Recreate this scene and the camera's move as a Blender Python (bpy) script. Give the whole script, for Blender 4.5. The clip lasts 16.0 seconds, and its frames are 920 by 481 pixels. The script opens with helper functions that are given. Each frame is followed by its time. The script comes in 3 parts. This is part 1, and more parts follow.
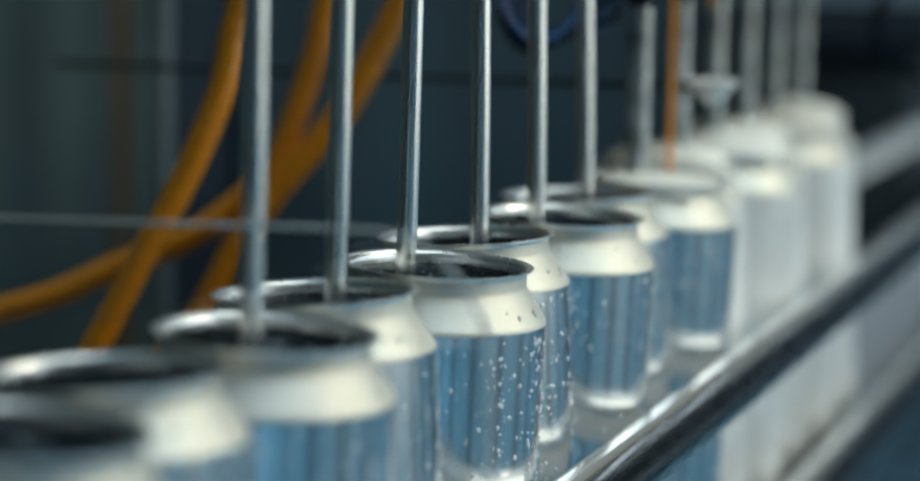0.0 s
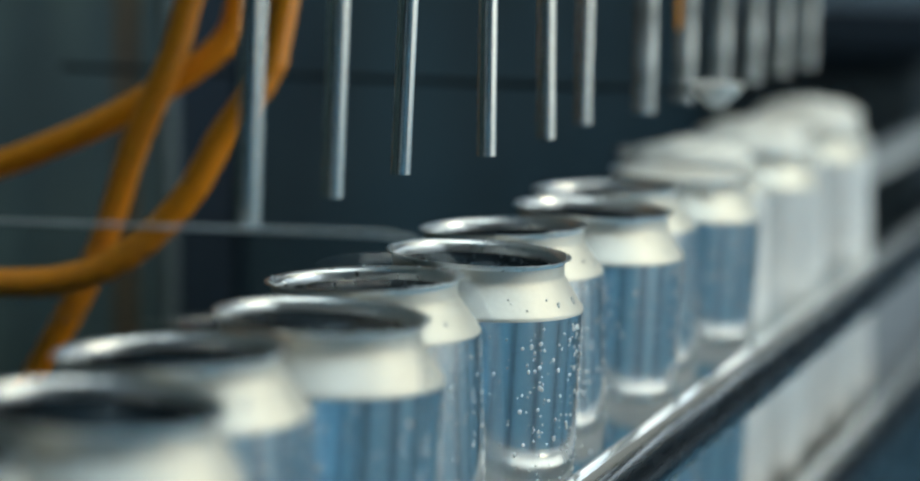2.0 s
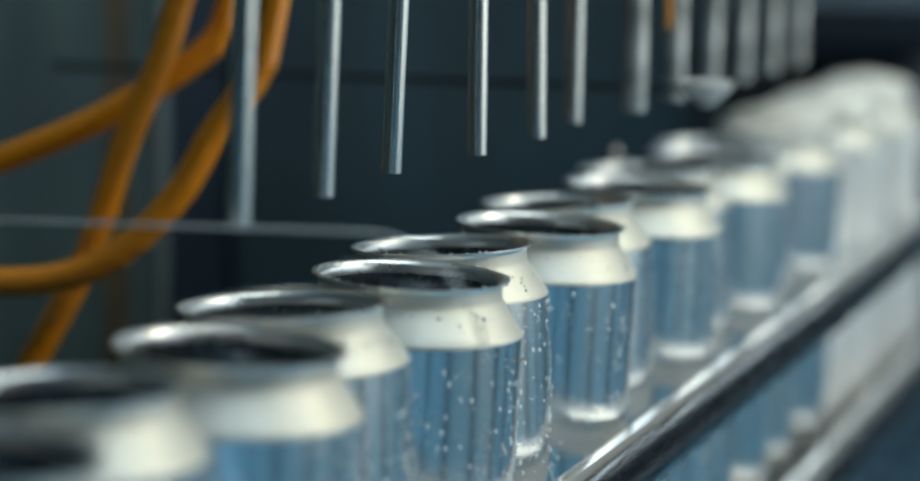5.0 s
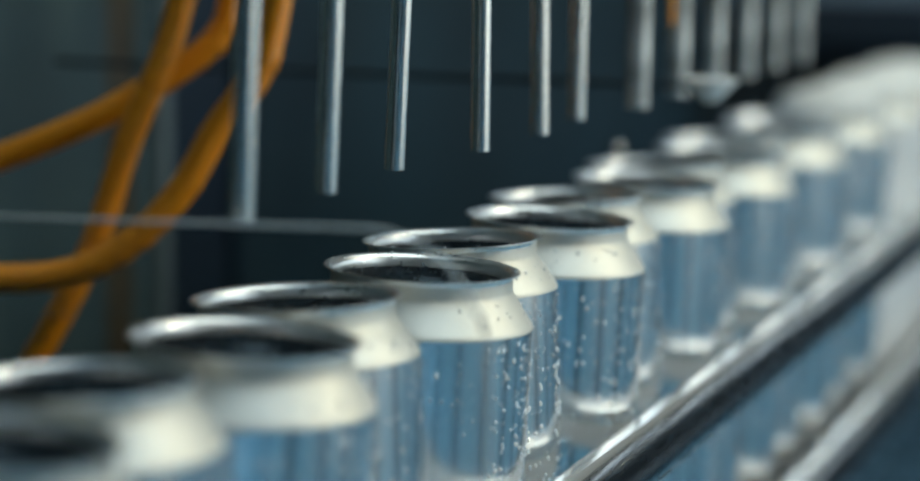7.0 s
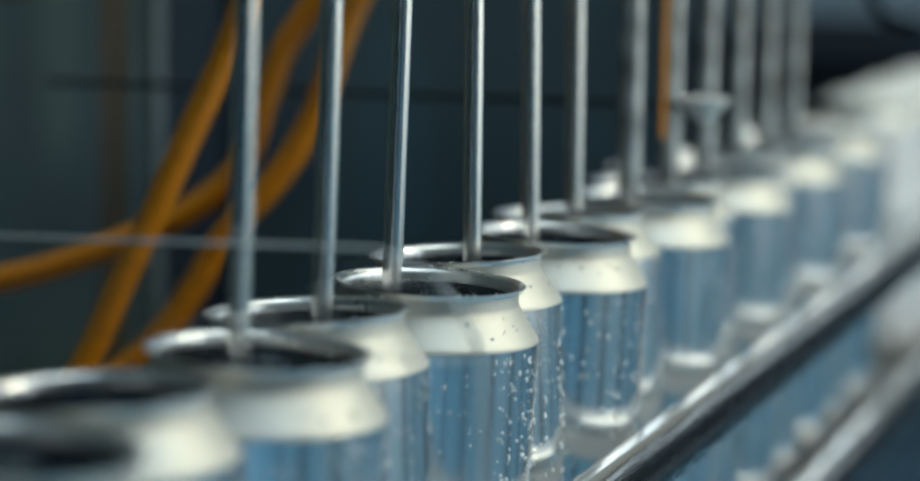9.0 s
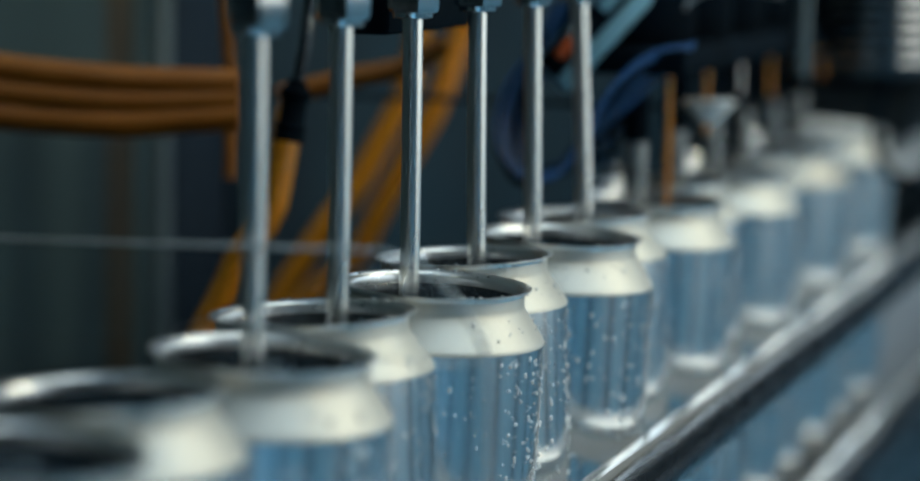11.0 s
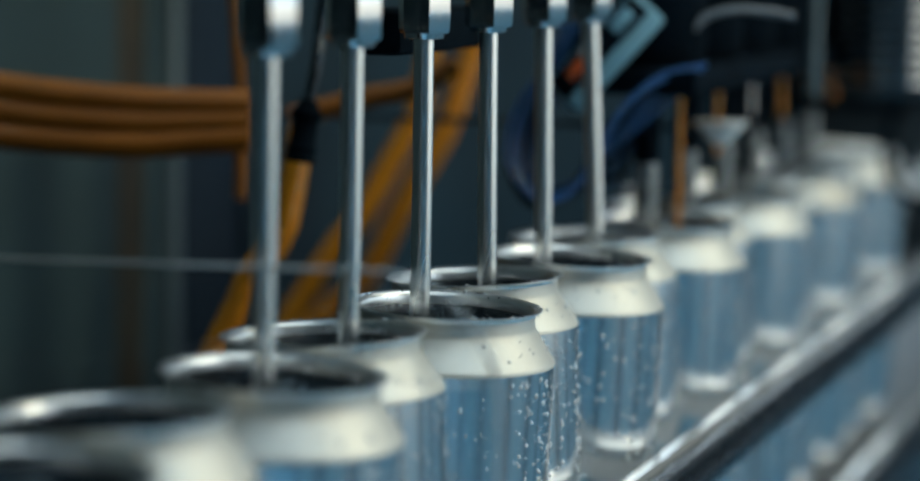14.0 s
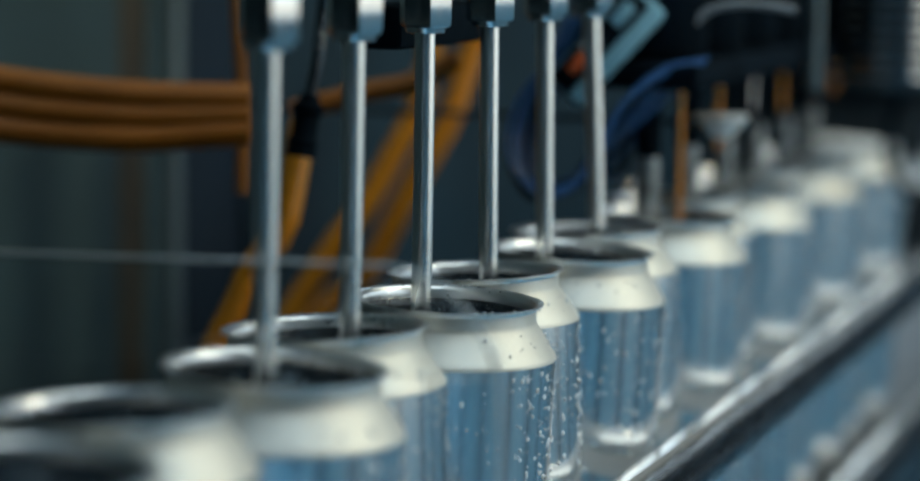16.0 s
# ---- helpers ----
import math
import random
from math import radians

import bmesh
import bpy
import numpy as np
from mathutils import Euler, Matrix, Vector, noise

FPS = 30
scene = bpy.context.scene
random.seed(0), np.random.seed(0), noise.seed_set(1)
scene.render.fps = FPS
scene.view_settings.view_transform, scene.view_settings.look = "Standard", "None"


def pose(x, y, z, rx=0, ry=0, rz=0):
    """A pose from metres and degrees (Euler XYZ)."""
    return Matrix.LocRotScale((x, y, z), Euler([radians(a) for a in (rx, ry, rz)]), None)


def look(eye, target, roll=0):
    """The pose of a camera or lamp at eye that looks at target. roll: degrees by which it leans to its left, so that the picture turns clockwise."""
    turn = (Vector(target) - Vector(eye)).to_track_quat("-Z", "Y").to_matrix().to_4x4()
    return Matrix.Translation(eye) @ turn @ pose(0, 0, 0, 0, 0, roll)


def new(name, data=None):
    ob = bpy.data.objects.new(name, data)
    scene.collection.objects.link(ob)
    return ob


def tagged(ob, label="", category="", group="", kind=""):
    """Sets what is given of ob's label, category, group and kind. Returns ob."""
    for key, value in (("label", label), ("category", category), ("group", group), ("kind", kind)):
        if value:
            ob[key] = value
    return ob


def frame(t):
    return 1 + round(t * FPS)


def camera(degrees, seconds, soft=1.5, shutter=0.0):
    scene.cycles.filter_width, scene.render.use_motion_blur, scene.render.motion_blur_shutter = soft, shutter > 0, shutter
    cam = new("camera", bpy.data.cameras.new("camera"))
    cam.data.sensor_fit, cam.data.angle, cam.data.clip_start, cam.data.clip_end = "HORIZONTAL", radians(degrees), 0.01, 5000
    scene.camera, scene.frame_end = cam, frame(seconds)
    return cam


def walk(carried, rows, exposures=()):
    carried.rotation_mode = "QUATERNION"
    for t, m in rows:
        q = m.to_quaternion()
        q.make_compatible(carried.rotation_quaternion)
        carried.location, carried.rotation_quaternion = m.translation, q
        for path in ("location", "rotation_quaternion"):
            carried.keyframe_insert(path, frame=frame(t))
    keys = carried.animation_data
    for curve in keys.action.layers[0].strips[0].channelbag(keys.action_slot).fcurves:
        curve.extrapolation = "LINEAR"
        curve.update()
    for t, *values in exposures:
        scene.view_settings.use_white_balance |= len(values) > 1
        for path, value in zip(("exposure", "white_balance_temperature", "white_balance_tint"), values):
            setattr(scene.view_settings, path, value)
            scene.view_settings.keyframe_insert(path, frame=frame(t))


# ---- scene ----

# Filling machine of a canning line. The row of cans runs along +Y, its middle at x = 0.
RIM = 1.022          # height of the can rims
BELT = 0.865         # top of the conveyor
PITCH = 0.0662       # spacing of the cans
LEAN = 2.35          # every second can leans to the other side

# ---- camera ----
cam = camera(20.0, 16.0, soft=2.0, shutter=0.4)
cam.data.dof.use_dof = True
cam.data.dof.focus_distance = 0.785
cam.data.dof.aperture_fstop = 5.4
DEG = 0.012887       # degrees of turn in one unit of sway
SWAY = ((0, 0, 0), (0.5, 10, 14), (1, 9, 5), (1.5, 0, 0), (2, 9, 6), (2.5, 19, 18), (3, 16, 11), (3.5, 5, 8), (4, -5, 8),
        (4.6, -8, 6), (6, -2, -2), (6.5, -1, -4), (7, -2, -2), (7.5, -2, 1), (8, -13, 22), (8.5, -18, 32), (9, -13, 31),
        (9.8, -6, 31), (11, -3, 35), (11.5, -1, 38), (12, 5, 41), (12.5, 6, 54), (13, -2, 69), (13.5, 7, 66), (14, 16, 70),
        (14.5, 13, 72), (15, 4, 65), (15.5, 7, 67), (16, 18, 60))
walk(cam, [(t, pose(0.2503, -0.5913, RIM + 0.1065, 90 - 7.457 + v * DEG, 0, 18.14 + u * DEG) @ pose(0, 0, 0, 0, 0, 0.91))
           for t, u, v in SWAY],
     exposures=[(0, 0.12, 5950, 9), (9.2, 0.08, 5950, 9), (11.3, -0.08, 5780, 9), (16, -0.08, 5780, 9)])

# ---- light ----
world = bpy.data.worlds.new("world")
scene.world = world
world.use_nodes = True
wn = world.node_tree
sky = wn.nodes.new("ShaderNodeTexSky")
sky.sky_type, sky.sun_disc = "NISHITA", False
sky.sun_elevation, sky.sun_rotation = radians(40), radians(90)
wn.links.new(sky.outputs[0], wn.nodes["Background"].inputs[0])
wn.nodes["Background"].inputs[1].default_value = 0.08


def area(name, m, sx, sy, watts, colour, spread=180):
    lamp = bpy.data.lights.new(name, "AREA")
    lamp.shape, lamp.size, lamp.size_y, lamp.energy, lamp.color = "RECTANGLE", sx, sy, watts, colour
    lamp.spread = radians(spread)
    ob = new(name, lamp)
    ob.matrix_world = m
    return ob


# Unseen source on the right, added for the bright edge on the tubes.
area("unseen_side_light", look((1.56, 1.55, 1.34), (0, 1.55, 1.34)), 3.5, 0.88, 9.6, (0.86, 0.94, 0.87))
# Unseen overhead light, added to brighten the can necks and hoses.
area("added_overhead_light", pose(0.85, 0.9, 3.10), 1.3, 3.6, 33, (0.96, 0.95, 0.78))
# Two blue lights added to tint floor and walls; narrow spread spares the necks.
area("added_blue_light", look((1.0, 0.4, 3.10), (1.0, 0.4, 0)), 0.9, 6.5, 56, (0.66, 0.89, 1.0), 55)
area("added_blue_light", look((-0.3, -3.7, 3.10), (-0.3, -3.7, 0)), 4.0, 2.6, 90, (0.66, 0.89, 1.0), 60)
# Unseen warm lamp, its place worked back from highlights on the necks.
area("unseen_warm_spot", look((1.54, 0.70, 2.08), (0.0, 0.25, 1.0)), 0.18, 0.18, 4.4, (1.0, 0.86, 0.52), 120)
# Unseen light, added to brighten the far wall.
area("added_overhead_light", look((-1.2, 4.4, 3.05), (-1.2, 4.4, 0)), 2.4, 0.30, 30, (0.70, 0.89, 1.0))


# ---- materials ----
def material(name, colour, rough=0.5, metal=0.0, vary=0.15, scale=20.0, bump=0.05, fine=200.0, coat=0.0, second=None, stretch=(1, 1, 1), spec=0.5):
    m = bpy.data.materials.new(name)
    m.use_nodes = True
    nt = m.node_tree
    b = nt.nodes["Principled BSDF"]
    b.inputs["Roughness"].default_value, b.inputs["Metallic"].default_value = rough, metal
    b.inputs["Coat Weight"].default_value = coat
    b.inputs["Specular IOR Level"].default_value = spec
    tc = nt.nodes.new("ShaderNodeTexCoord")
    mp = nt.nodes.new("ShaderNodeMapping")
    mp.inputs["Scale"].default_value = stretch
    nt.links.new(tc.outputs["Object"], mp.inputs[0])
    big, small = nt.nodes.new("ShaderNodeTexNoise"), nt.nodes.new("ShaderNodeTexNoise")
    big.inputs["Scale"].default_value, small.inputs["Scale"].default_value = scale, fine
    big.inputs["Detail"].default_value = 5
    ramp = nt.nodes.new("ShaderNodeValToRGB")
    dark = second or [c * (1 - vary * 1.6) for c in colour]
    light = [min(1, c * (1 + vary)) for c in colour]
    ramp.color_ramp.elements[0].color, ramp.color_ramp.elements[0].position = (*dark, 1), 0.32
    ramp.color_ramp.elements[1].color, ramp.color_ramp.elements[1].position = (*light, 1), 0.68
    for n in (big, small):
        nt.links.new(mp.outputs[0], n.inputs["Vector"])
    nt.links.new(big.outputs["Fac"], ramp.inputs[0])
    nt.links.new(ramp.outputs[0], b.inputs["Base Color"])
    ro = nt.nodes.new("ShaderNodeMapRange")
    ro.inputs["To Min"].default_value, ro.inputs["To Max"].default_value = max(0.02, rough - 0.08), min(1, rough + 0.08)
    nt.links.new(small.outputs["Fac"], ro.inputs[0])
    nt.links.new(ro.outputs[0], b.inputs["Roughness"])
    if bump:
        bp = nt.nodes.new("ShaderNodeBump")
        bp.inputs["Strength"].default_value, bp.inputs["Distance"].default_value = bump, 0.001
        nt.links.new(small.outputs["Fac"], bp.inputs["Height"])
        nt.links.new(bp.outputs[0], b.inputs["Normal"])
    return m


def clear(name, colour, rough, ior):
    m = bpy.data.materials.new(name)
    m.use_nodes = True
    b = m.node_tree.nodes["Principled BSDF"]
    b.inputs["Base Color"].default_value, b.inputs["Roughness"].default_value = (*colour, 1), rough
    b.inputs["IOR"].default_value, b.inputs["Transmission Weight"].default_value = ior, 1.0
    return m


ALU = material("bare_aluminium", (0.82, 0.83, 0.84), 0.20, 1.0, 0.04, 30, 0.055, 150, stretch=(1, 1, 0.03))
RIM_ALU = material("rim_aluminium", (0.78, 0.80, 0.81), 0.30, 1.0, 0.05, 60, 0.03, 500)
LACQUER = material("can_lacquer", (0.36, 0.42, 0.47), 0.25, 0.86, 0.08, 40, 0.03, 500)
ALU_NECK = material("satin_aluminium", (0.60, 0.595, 0.555), 0.60, 1.0, 0.03, 60, 0.03, 700)
ALU_WET = material("foam_wet_aluminium", (0.70, 0.71, 0.71), 0.55, 0.35, 0.12, 45, 0.25, 260, stretch=(1, 1, 0.25))
STEEL = material("polished_steel", (0.62, 0.63, 0.64), 0.16, 1.0, 0.06, 40, 0.02, 500, stretch=(1, 1, 0.1))
TUBE_STEEL = material("satin_tube_steel", (0.74, 0.75, 0.74), 0.27, 1.0, 0.03, 40, 0.0, 60, stretch=(1, 1, 0.1))
STRIP = material("pale_wear_strip", (0.80, 0.80, 0.78), 0.14, 0.0, 0.12, 30, 0.04, 300, stretch=(1, 0.06, 1))
GLOSS = material("polished_lip", (0.84, 0.84, 0.82), 0.08, 0.55, 0.08, 30, 0.0, 300, stretch=(1, 0.06, 1))
RAIL = material("dark_rail_steel", (0.075, 0.090, 0.105), 0.27, 1.0, 0.10, 30, 0.05, 400, stretch=(1, 0.1, 1))
DARK_STEEL = material("dull_machine_steel", (0.030, 0.046, 0.058), 0.5, 0.5, 0.2, 6, 0.05, 300)
BLACK = material("black_plastic", (0.003, 0.007, 0.012), 0.85, 0.0, 0.2, 30, 0.05, 300, spec=0.04)
PANEL = material("slate_back_panel", (0.038, 0.068, 0.080), 0.6, 0.0, 0.18, 5, 0.05, 150, spec=0.25)
PANEL_DARK = material("dark_back_panel", (0.009, 0.026, 0.040), 0.65, 0.0, 0.2, 5, 0.05, 150, spec=0.2)
EDGE_SLATE = material("light_slate_strip", (0.13, 0.17, 0.185), 0.5, 0.2, 0.15, 12, 0.05, 200)
NAVY = material("navy_panel", (0.007, 0.018, 0.034), 0.6, 0.0, 0.2, 5, 0.05, 150, spec=0.2)
# Brown that stands in for an orange reflection on the cabinet.
REFLECTION_BROWN = material("brown_reflection", (0.030, 0.022, 0.008), 0.6, 0.0, 0.25, 20, 0.1, 200)
ORANGE = material("orange_hose_rubber", (0.86, 0.320, 0.005), 0.38, 0.0, 0.10, 14, 0.05, 250, coat=0.6)
# Darker copy of the orange rubber; shade under the head is in the colour.
SHADED_ORANGE = material("shaded_orange_rubber", (0.34, 0.115, 0.004), 0.5, 0.0, 0.18, 18, 0.06, 250)
BLUE = material("blue_cable_sheath", (0.04, 0.11, 0.28), 0.25, 0.0, 0.2, 20, 0.03, 300, coat=0.3)
SENSOR_BLUE = material("light_blue_plastic", (0.22, 0.42, 0.52), 0.4, 0.0, 0.08, 30, 0.03, 300)
RED = material("orange_red_plastic", (0.55, 0.10, 0.02), 0.4, 0.0, 0.1, 30, 0.03, 300)
WHITE = material("white_plastic", (0.78, 0.78, 0.76), 0.4, 0.0, 0.05, 30, 0.03, 300)
FILL = material("foam_filled_tube", (0.46, 0.49, 0.50), 0.18, 0.40, 0.35, 60, 0.05, 300)
FOAM = material("beer_foam", (0.74, 0.73, 0.68), 0.7, 0.0, 0.05, 160, 0.6, 900)
BELT_MAT = material("grey_belt_plastic", (0.20, 0.215, 0.23), 0.45, 0.0, 0.15, 20, 0.1, 200)
# Made-up blue on floor and walls, to tint what the can bodies mirror.
FLOOR_MAT = material("blue_mirrored_floor", (0.16, 0.28, 0.34), 0.5, 0.0, 0.12, 1.5, 0.03, 60)
WALL_MAT = material("blue_mirrored_wall", (0.26, 0.44, 0.53), 0.7, 0.0, 0.05, 1.2, 0.05, 80)
CEIL_MAT = material("white_ceiling_paint", (0.62, 0.64, 0.66), 0.8, 0.0, 0.04, 1.0, 0.05, 60)
WATER = clear("water", (0.90, 0.94, 0.96), 0.05, 1.33)
# Beads are part white, in place of lamp light focused through the water.
WATER.node_tree.nodes["Principled BSDF"].inputs["Transmission Weight"].default_value = 0.45
EDGE = material("frosted_edge", (0.55, 0.60, 0.62), 0.35, 0.0, 0.05, 60, 0.05, 500)
ACRYLIC = clear("clear_acrylic", (0.98, 0.99, 0.99), 0.02, 1.49)
# Made-up dark upper wall, to darken what the tubes mirror.
UPPER_WALL = material("dark_mirrored_wall", (0.045, 0.060, 0.068), 0.7, 0.0, 0.08, 1.2, 0.05, 80)
GREY_WALL = material("grey_cladding", (0.34, 0.37, 0.39), 0.6, 0.0, 0.1, 2, 0.05, 60)


# ---- mesh helpers ----
def link(name, bm, mat, parent=None, label="", smooth=True):
    me = bpy.data.meshes.new(name)
    bm.normal_update()
    for f in bm.faces:
        f.smooth = smooth
    bm.to_mesh(me)
    bm.free()
    me.materials.append(mat)
    ob = new(name, me)
    if smooth:
        me.set_sharp_from_angle(angle=radians(42))
    if parent:
        ob.parent = parent
    if label:
        ob["label"] = label
    return ob


def part(name, bm, mat, parent, label="", smooth=True):
    return link(name, bm, mat, parent, label, smooth)


def lathe(profile, steps=64, bm=None, m=Matrix()):
    bm = bm or bmesh.new()
    rings = []
    for r, z in profile:
        if r < 1e-6:
            rings.append([bm.verts.new(m @ Vector((0, 0, z)))])
        else:
            rings.append([bm.verts.new(m @ Vector((r * math.cos(2 * math.pi * i / steps), r * math.sin(2 * math.pi * i / steps), z)))
                          for i in range(steps)])
    for a, b in zip(rings, rings[1:]):
        for i in range(steps):
            j = (i + 1) % steps
            if len(a) == 1:
                bm.faces.new((a[0], b[j], b[i])) if len(b) > 1 else None
            elif len(b) == 1:
                bm.faces.new((a[i], a[j], b[0]))
            else:
                bm.faces.new((a[i], a[j], b[j], b[i]))
    return bm


def box(sx, sy, sz, cx=0, cy=0, cz=0, bevel=0.0, bm=None):
    out = bm or bmesh.new()
    made = bmesh.ops.create_cube(out, size=1)["verts"]
    for v in made:
        v.co = Vector((v.co.x * sx + cx, v.co.y * sy + cy, v.co.z * sz + cz))
    if bevel:
        edges = {e for v in made for e in v.link_edges}
        bmesh.ops.bevel(out, geom=list(edges), offset=bevel, segments=2, affect="EDGES", profile=0.5)
    return out


def smooth_line(points, steps=8):
    pts = [Vector(p) for p in points]
    pts = [2 * pts[0] - pts[1]] + pts + [2 * pts[-1] - pts[-2]]
    out = []
    for a, b, c, d in zip(pts, pts[1:], pts[2:], pts[3:]):
        for k in range(steps):
            t = k / steps
            out.append(0.5 * (2 * b + (c - a) * t + (2 * a - 5 * b + 4 * c - d) * t * t + (3 * b - a - 3 * c + d) * t ** 3))
    out.append(pts[-2])
    return out


def sweep(points, r, sides=16, steps=8, bm=None, ridge=0.0):
    """A round tube along a smooth line; ridge: the height of hose rings."""
    bm = bm or bmesh.new()
    line = smooth_line(points, steps)
    rings, side = [], None
    for i, p in enumerate(line):
        way = (line[min(i + 1, len(line) - 1)] - line[max(i - 1, 0)]).normalized()
        if side is None:
            side = way.orthogonal().normalized()
        side = (side - way * side.dot(way)).normalized()
        up = way.cross(side)
        rr = r + (ridge if i % 2 else 0)
        rings.append([bm.verts.new(p + rr * (math.cos(2 * math.pi * k / sides) * side + math.sin(2 * math.pi * k / sides) * up))
                      for k in range(sides)])
    for a, b in zip(rings, rings[1:]):
        for k in range(sides):
            j = (k + 1) % sides
            bm.faces.new((a[k], a[j], b[j], b[k]))
    bm.faces.new(rings[0][::-1])
    bm.faces.new(rings[-1])
    return bm


def thing(name, m, label, category, group=""):
    ob = new(name)
    ob.empty_display_size = 0.02
    ob.matrix_world = m
    return tagged(ob, label, category, group)


# ---- the room ----
def structure(name, bm, mat, label=""):
    return tagged(link(name, bm, mat, smooth=False), label, "", "", "structure")


structure("floor", box(5.6, 12.4, 0.1, -0.5, 0.5, -0.05), FLOOR_MAT, "made-up floor, blue to tint reflections")
structure("ceiling", box(5.6, 12.4, 0.1, -0.5, 0.5, 3.25), CEIL_MAT, "white painted factory ceiling")
structure("wall_west", box(0.2, 12.0, 3.2, -3.1, 0.5, 1.6), UPPER_WALL, "made-up wall kept dark for reflections")
structure("wall_south", box(5.0, 0.2, 3.2, -0.5, -5.4, 1.6), WALL_MAT, "unseen wall, blue to tint reflections")
structure("wall_north", box(5.0, 0.2, 3.2, -0.5, 6.4, 1.6), GREY_WALL, "light grey clad factory wall")
wall = bmesh.new()
WY0, WY1, WZ0, WZ1 = -0.22, 3.32, 0.89, 1.80
box(0.2, 12.0, 3.2 - WZ1, 1.7, 0.5, (3.2 + WZ1) / 2, 0, wall)
box(0.2, WY0 + 5.5, WZ1 - WZ0, 1.7, (WY0 - 5.5) / 2, (WZ0 + WZ1) / 2, 0, wall)
box(0.2, 6.5 - WY1, WZ1 - WZ0, 1.7, (WY1 + 6.5) / 2, (WZ0 + WZ1) / 2, 0, wall)
structure("wall_east", wall, UPPER_WALL, "unseen dark wall with an opening added for side light")
# Unseen posts, added as dark streaks in the reflections on the cans.
for y in (-4.2, -2.9, -1.75, -0.75, 0.15, 1.0, 1.9, 3.0, 4.4):
    structure("streak_post", box(0.06, 0.16, WZ0 - 0.02, 1.57, y, WZ0 / 2 - 0.01), UPPER_WALL, "unseen dark post, mirrored as a streak")
for x in (-2.4, -1.3, -0.5, 0.1, 0.55, 1.2):
    structure("streak_post", box(0.20, 0.06, 1.2, x, -5.27, 0.6), UPPER_WALL, "unseen dark post, mirrored as a streak")
# Blue lower wall added for the reflections in the can bodies.
structure("blue_lower_wall", box(0.2, 12.0, WZ0, 1.7, 0.5, WZ0 / 2), WALL_MAT, "unseen lower wall, blue to tint reflections")

# ---- the conveyor ----
conveyor = thing("conveyor", pose(0, 1.0, 0), "stainless steel can conveyor with grey belt", "conveyor")
part("belt", box(0.084, 5.0, 0.012, 0, 0, BELT - 0.006, 0.002), BELT_MAT, conveyor, "grey plastic conveyor belt")
for sx in (-1, 1):
    part("side_frame", box(0.004, 5.0, 0.09, sx * 0.052, 0, BELT - 0.058, 0.001), STEEL if sx < 0 else RAIL, conveyor, "stainless side frame", False)
    part("wear_strip", box(0.012, 5.0, 0.010, sx * 0.050, 0, BELT - 0.008, 0.003), RAIL, conveyor, "steel edge strip")
for y in (-1.6, 0.9, 2.2):
    part("leg", box(0.04, 0.04, BELT - 0.11, 0, y, (BELT - 0.11) / 2, 0.003), STEEL, conveyor)

def wedge(side):
    """A plastic strip whose face towards the cans slopes upwards."""
    prof = [(-0.0048, 0.0045), (-0.0056, 0.0056), (-0.0068, 0.0052), (-0.0078, 0.0036), (-0.0116, -0.0066), (-0.0114, -0.0082), (-0.0100, -0.0090), (-0.0048, -0.0090)]
    bm = bmesh.new()
    ends = [[bm.verts.new((side * x, y, z)) for x, z in prof] for y in (-2.5, 2.5)]
    for i in range(len(prof)):
        j = (i + 1) % len(prof)
        bm.faces.new((ends[0][i], ends[0][j], ends[1][j], ends[1][i]))
    bm.faces.new(ends[0])
    bm.faces.new(ends[1])
    bmesh.ops.recalc_face_normals(bm, faces=bm.faces[:])
    return bm


def lens(side):
    """A gently rounded lip on top of the strip, tipped towards the cans."""
    bm = bmesh.new()
    prof = [(0.014 * math.sin(radians(a)) + 0.0050, 0.014 * math.cos(radians(a)) - 0.0080) for a in range(-34, 1, 3)] + [(0.0050, 0.0), (-0.0020, -0.0012)]
    prof = [(x - 0.0072, z + 0.0006) for x, z in prof]
    ends = [[bm.verts.new((side * x, y, z)) for x, z in prof] for y in (-2.495, 2.495)]
    for i in range(len(prof)):
        j = (i + 1) % len(prof)
        bm.faces.new((ends[0][i], ends[0][j], ends[1][j], ends[1][i]))
    bm.faces.new(ends[0])
    bm.faces.new(ends[1])
    bmesh.ops.recalc_face_normals(bm, faces=bm.faces[:])
    return bm


for z, where in ((RIM - 0.0690, "upper"), (RIM - 0.1470, "lower")):
    for side in (1, -1):
        guide = thing("guide_rail", pose(side * 0.0510, 1.0, z), where + " dark steel guide rail with a pale plastic wear strip", "guide rail", "guide rails")
        part("bar", lathe([(0, -2.5), (0.0076, -2.5), (0.0076, 2.5), (0, 2.5)], 40, None, pose(side * 0.0026, 0, -0.0022, 90)), RAIL, guide, "dark steel bar")
        part("wear_strip", wedge(side), STRIP, guide, "pale grey plastic wear strip")
        part("bead", lens(side), GLOSS, guide, "glossy pale lip along the strip")
        for y in (-1.2, 0.35, 1.55):
            part("clamp", box(0.010, 0.016, 0.010, side * 0.0135, y, -0.0025, 0.001), BLACK, guide, "black rail clamp")

# ---- the back of the machine ----
cabinet = thing("machine_cabinet", pose(-0.28, 0, 0), "dark slate machine cabinet with a brown reflection strip", "machine")
part("panel", box(0.02, 1.1, 1.9, -0.01, -0.047, 0.95, 0.002), PANEL, cabinet, "slate grey metal panel", False)
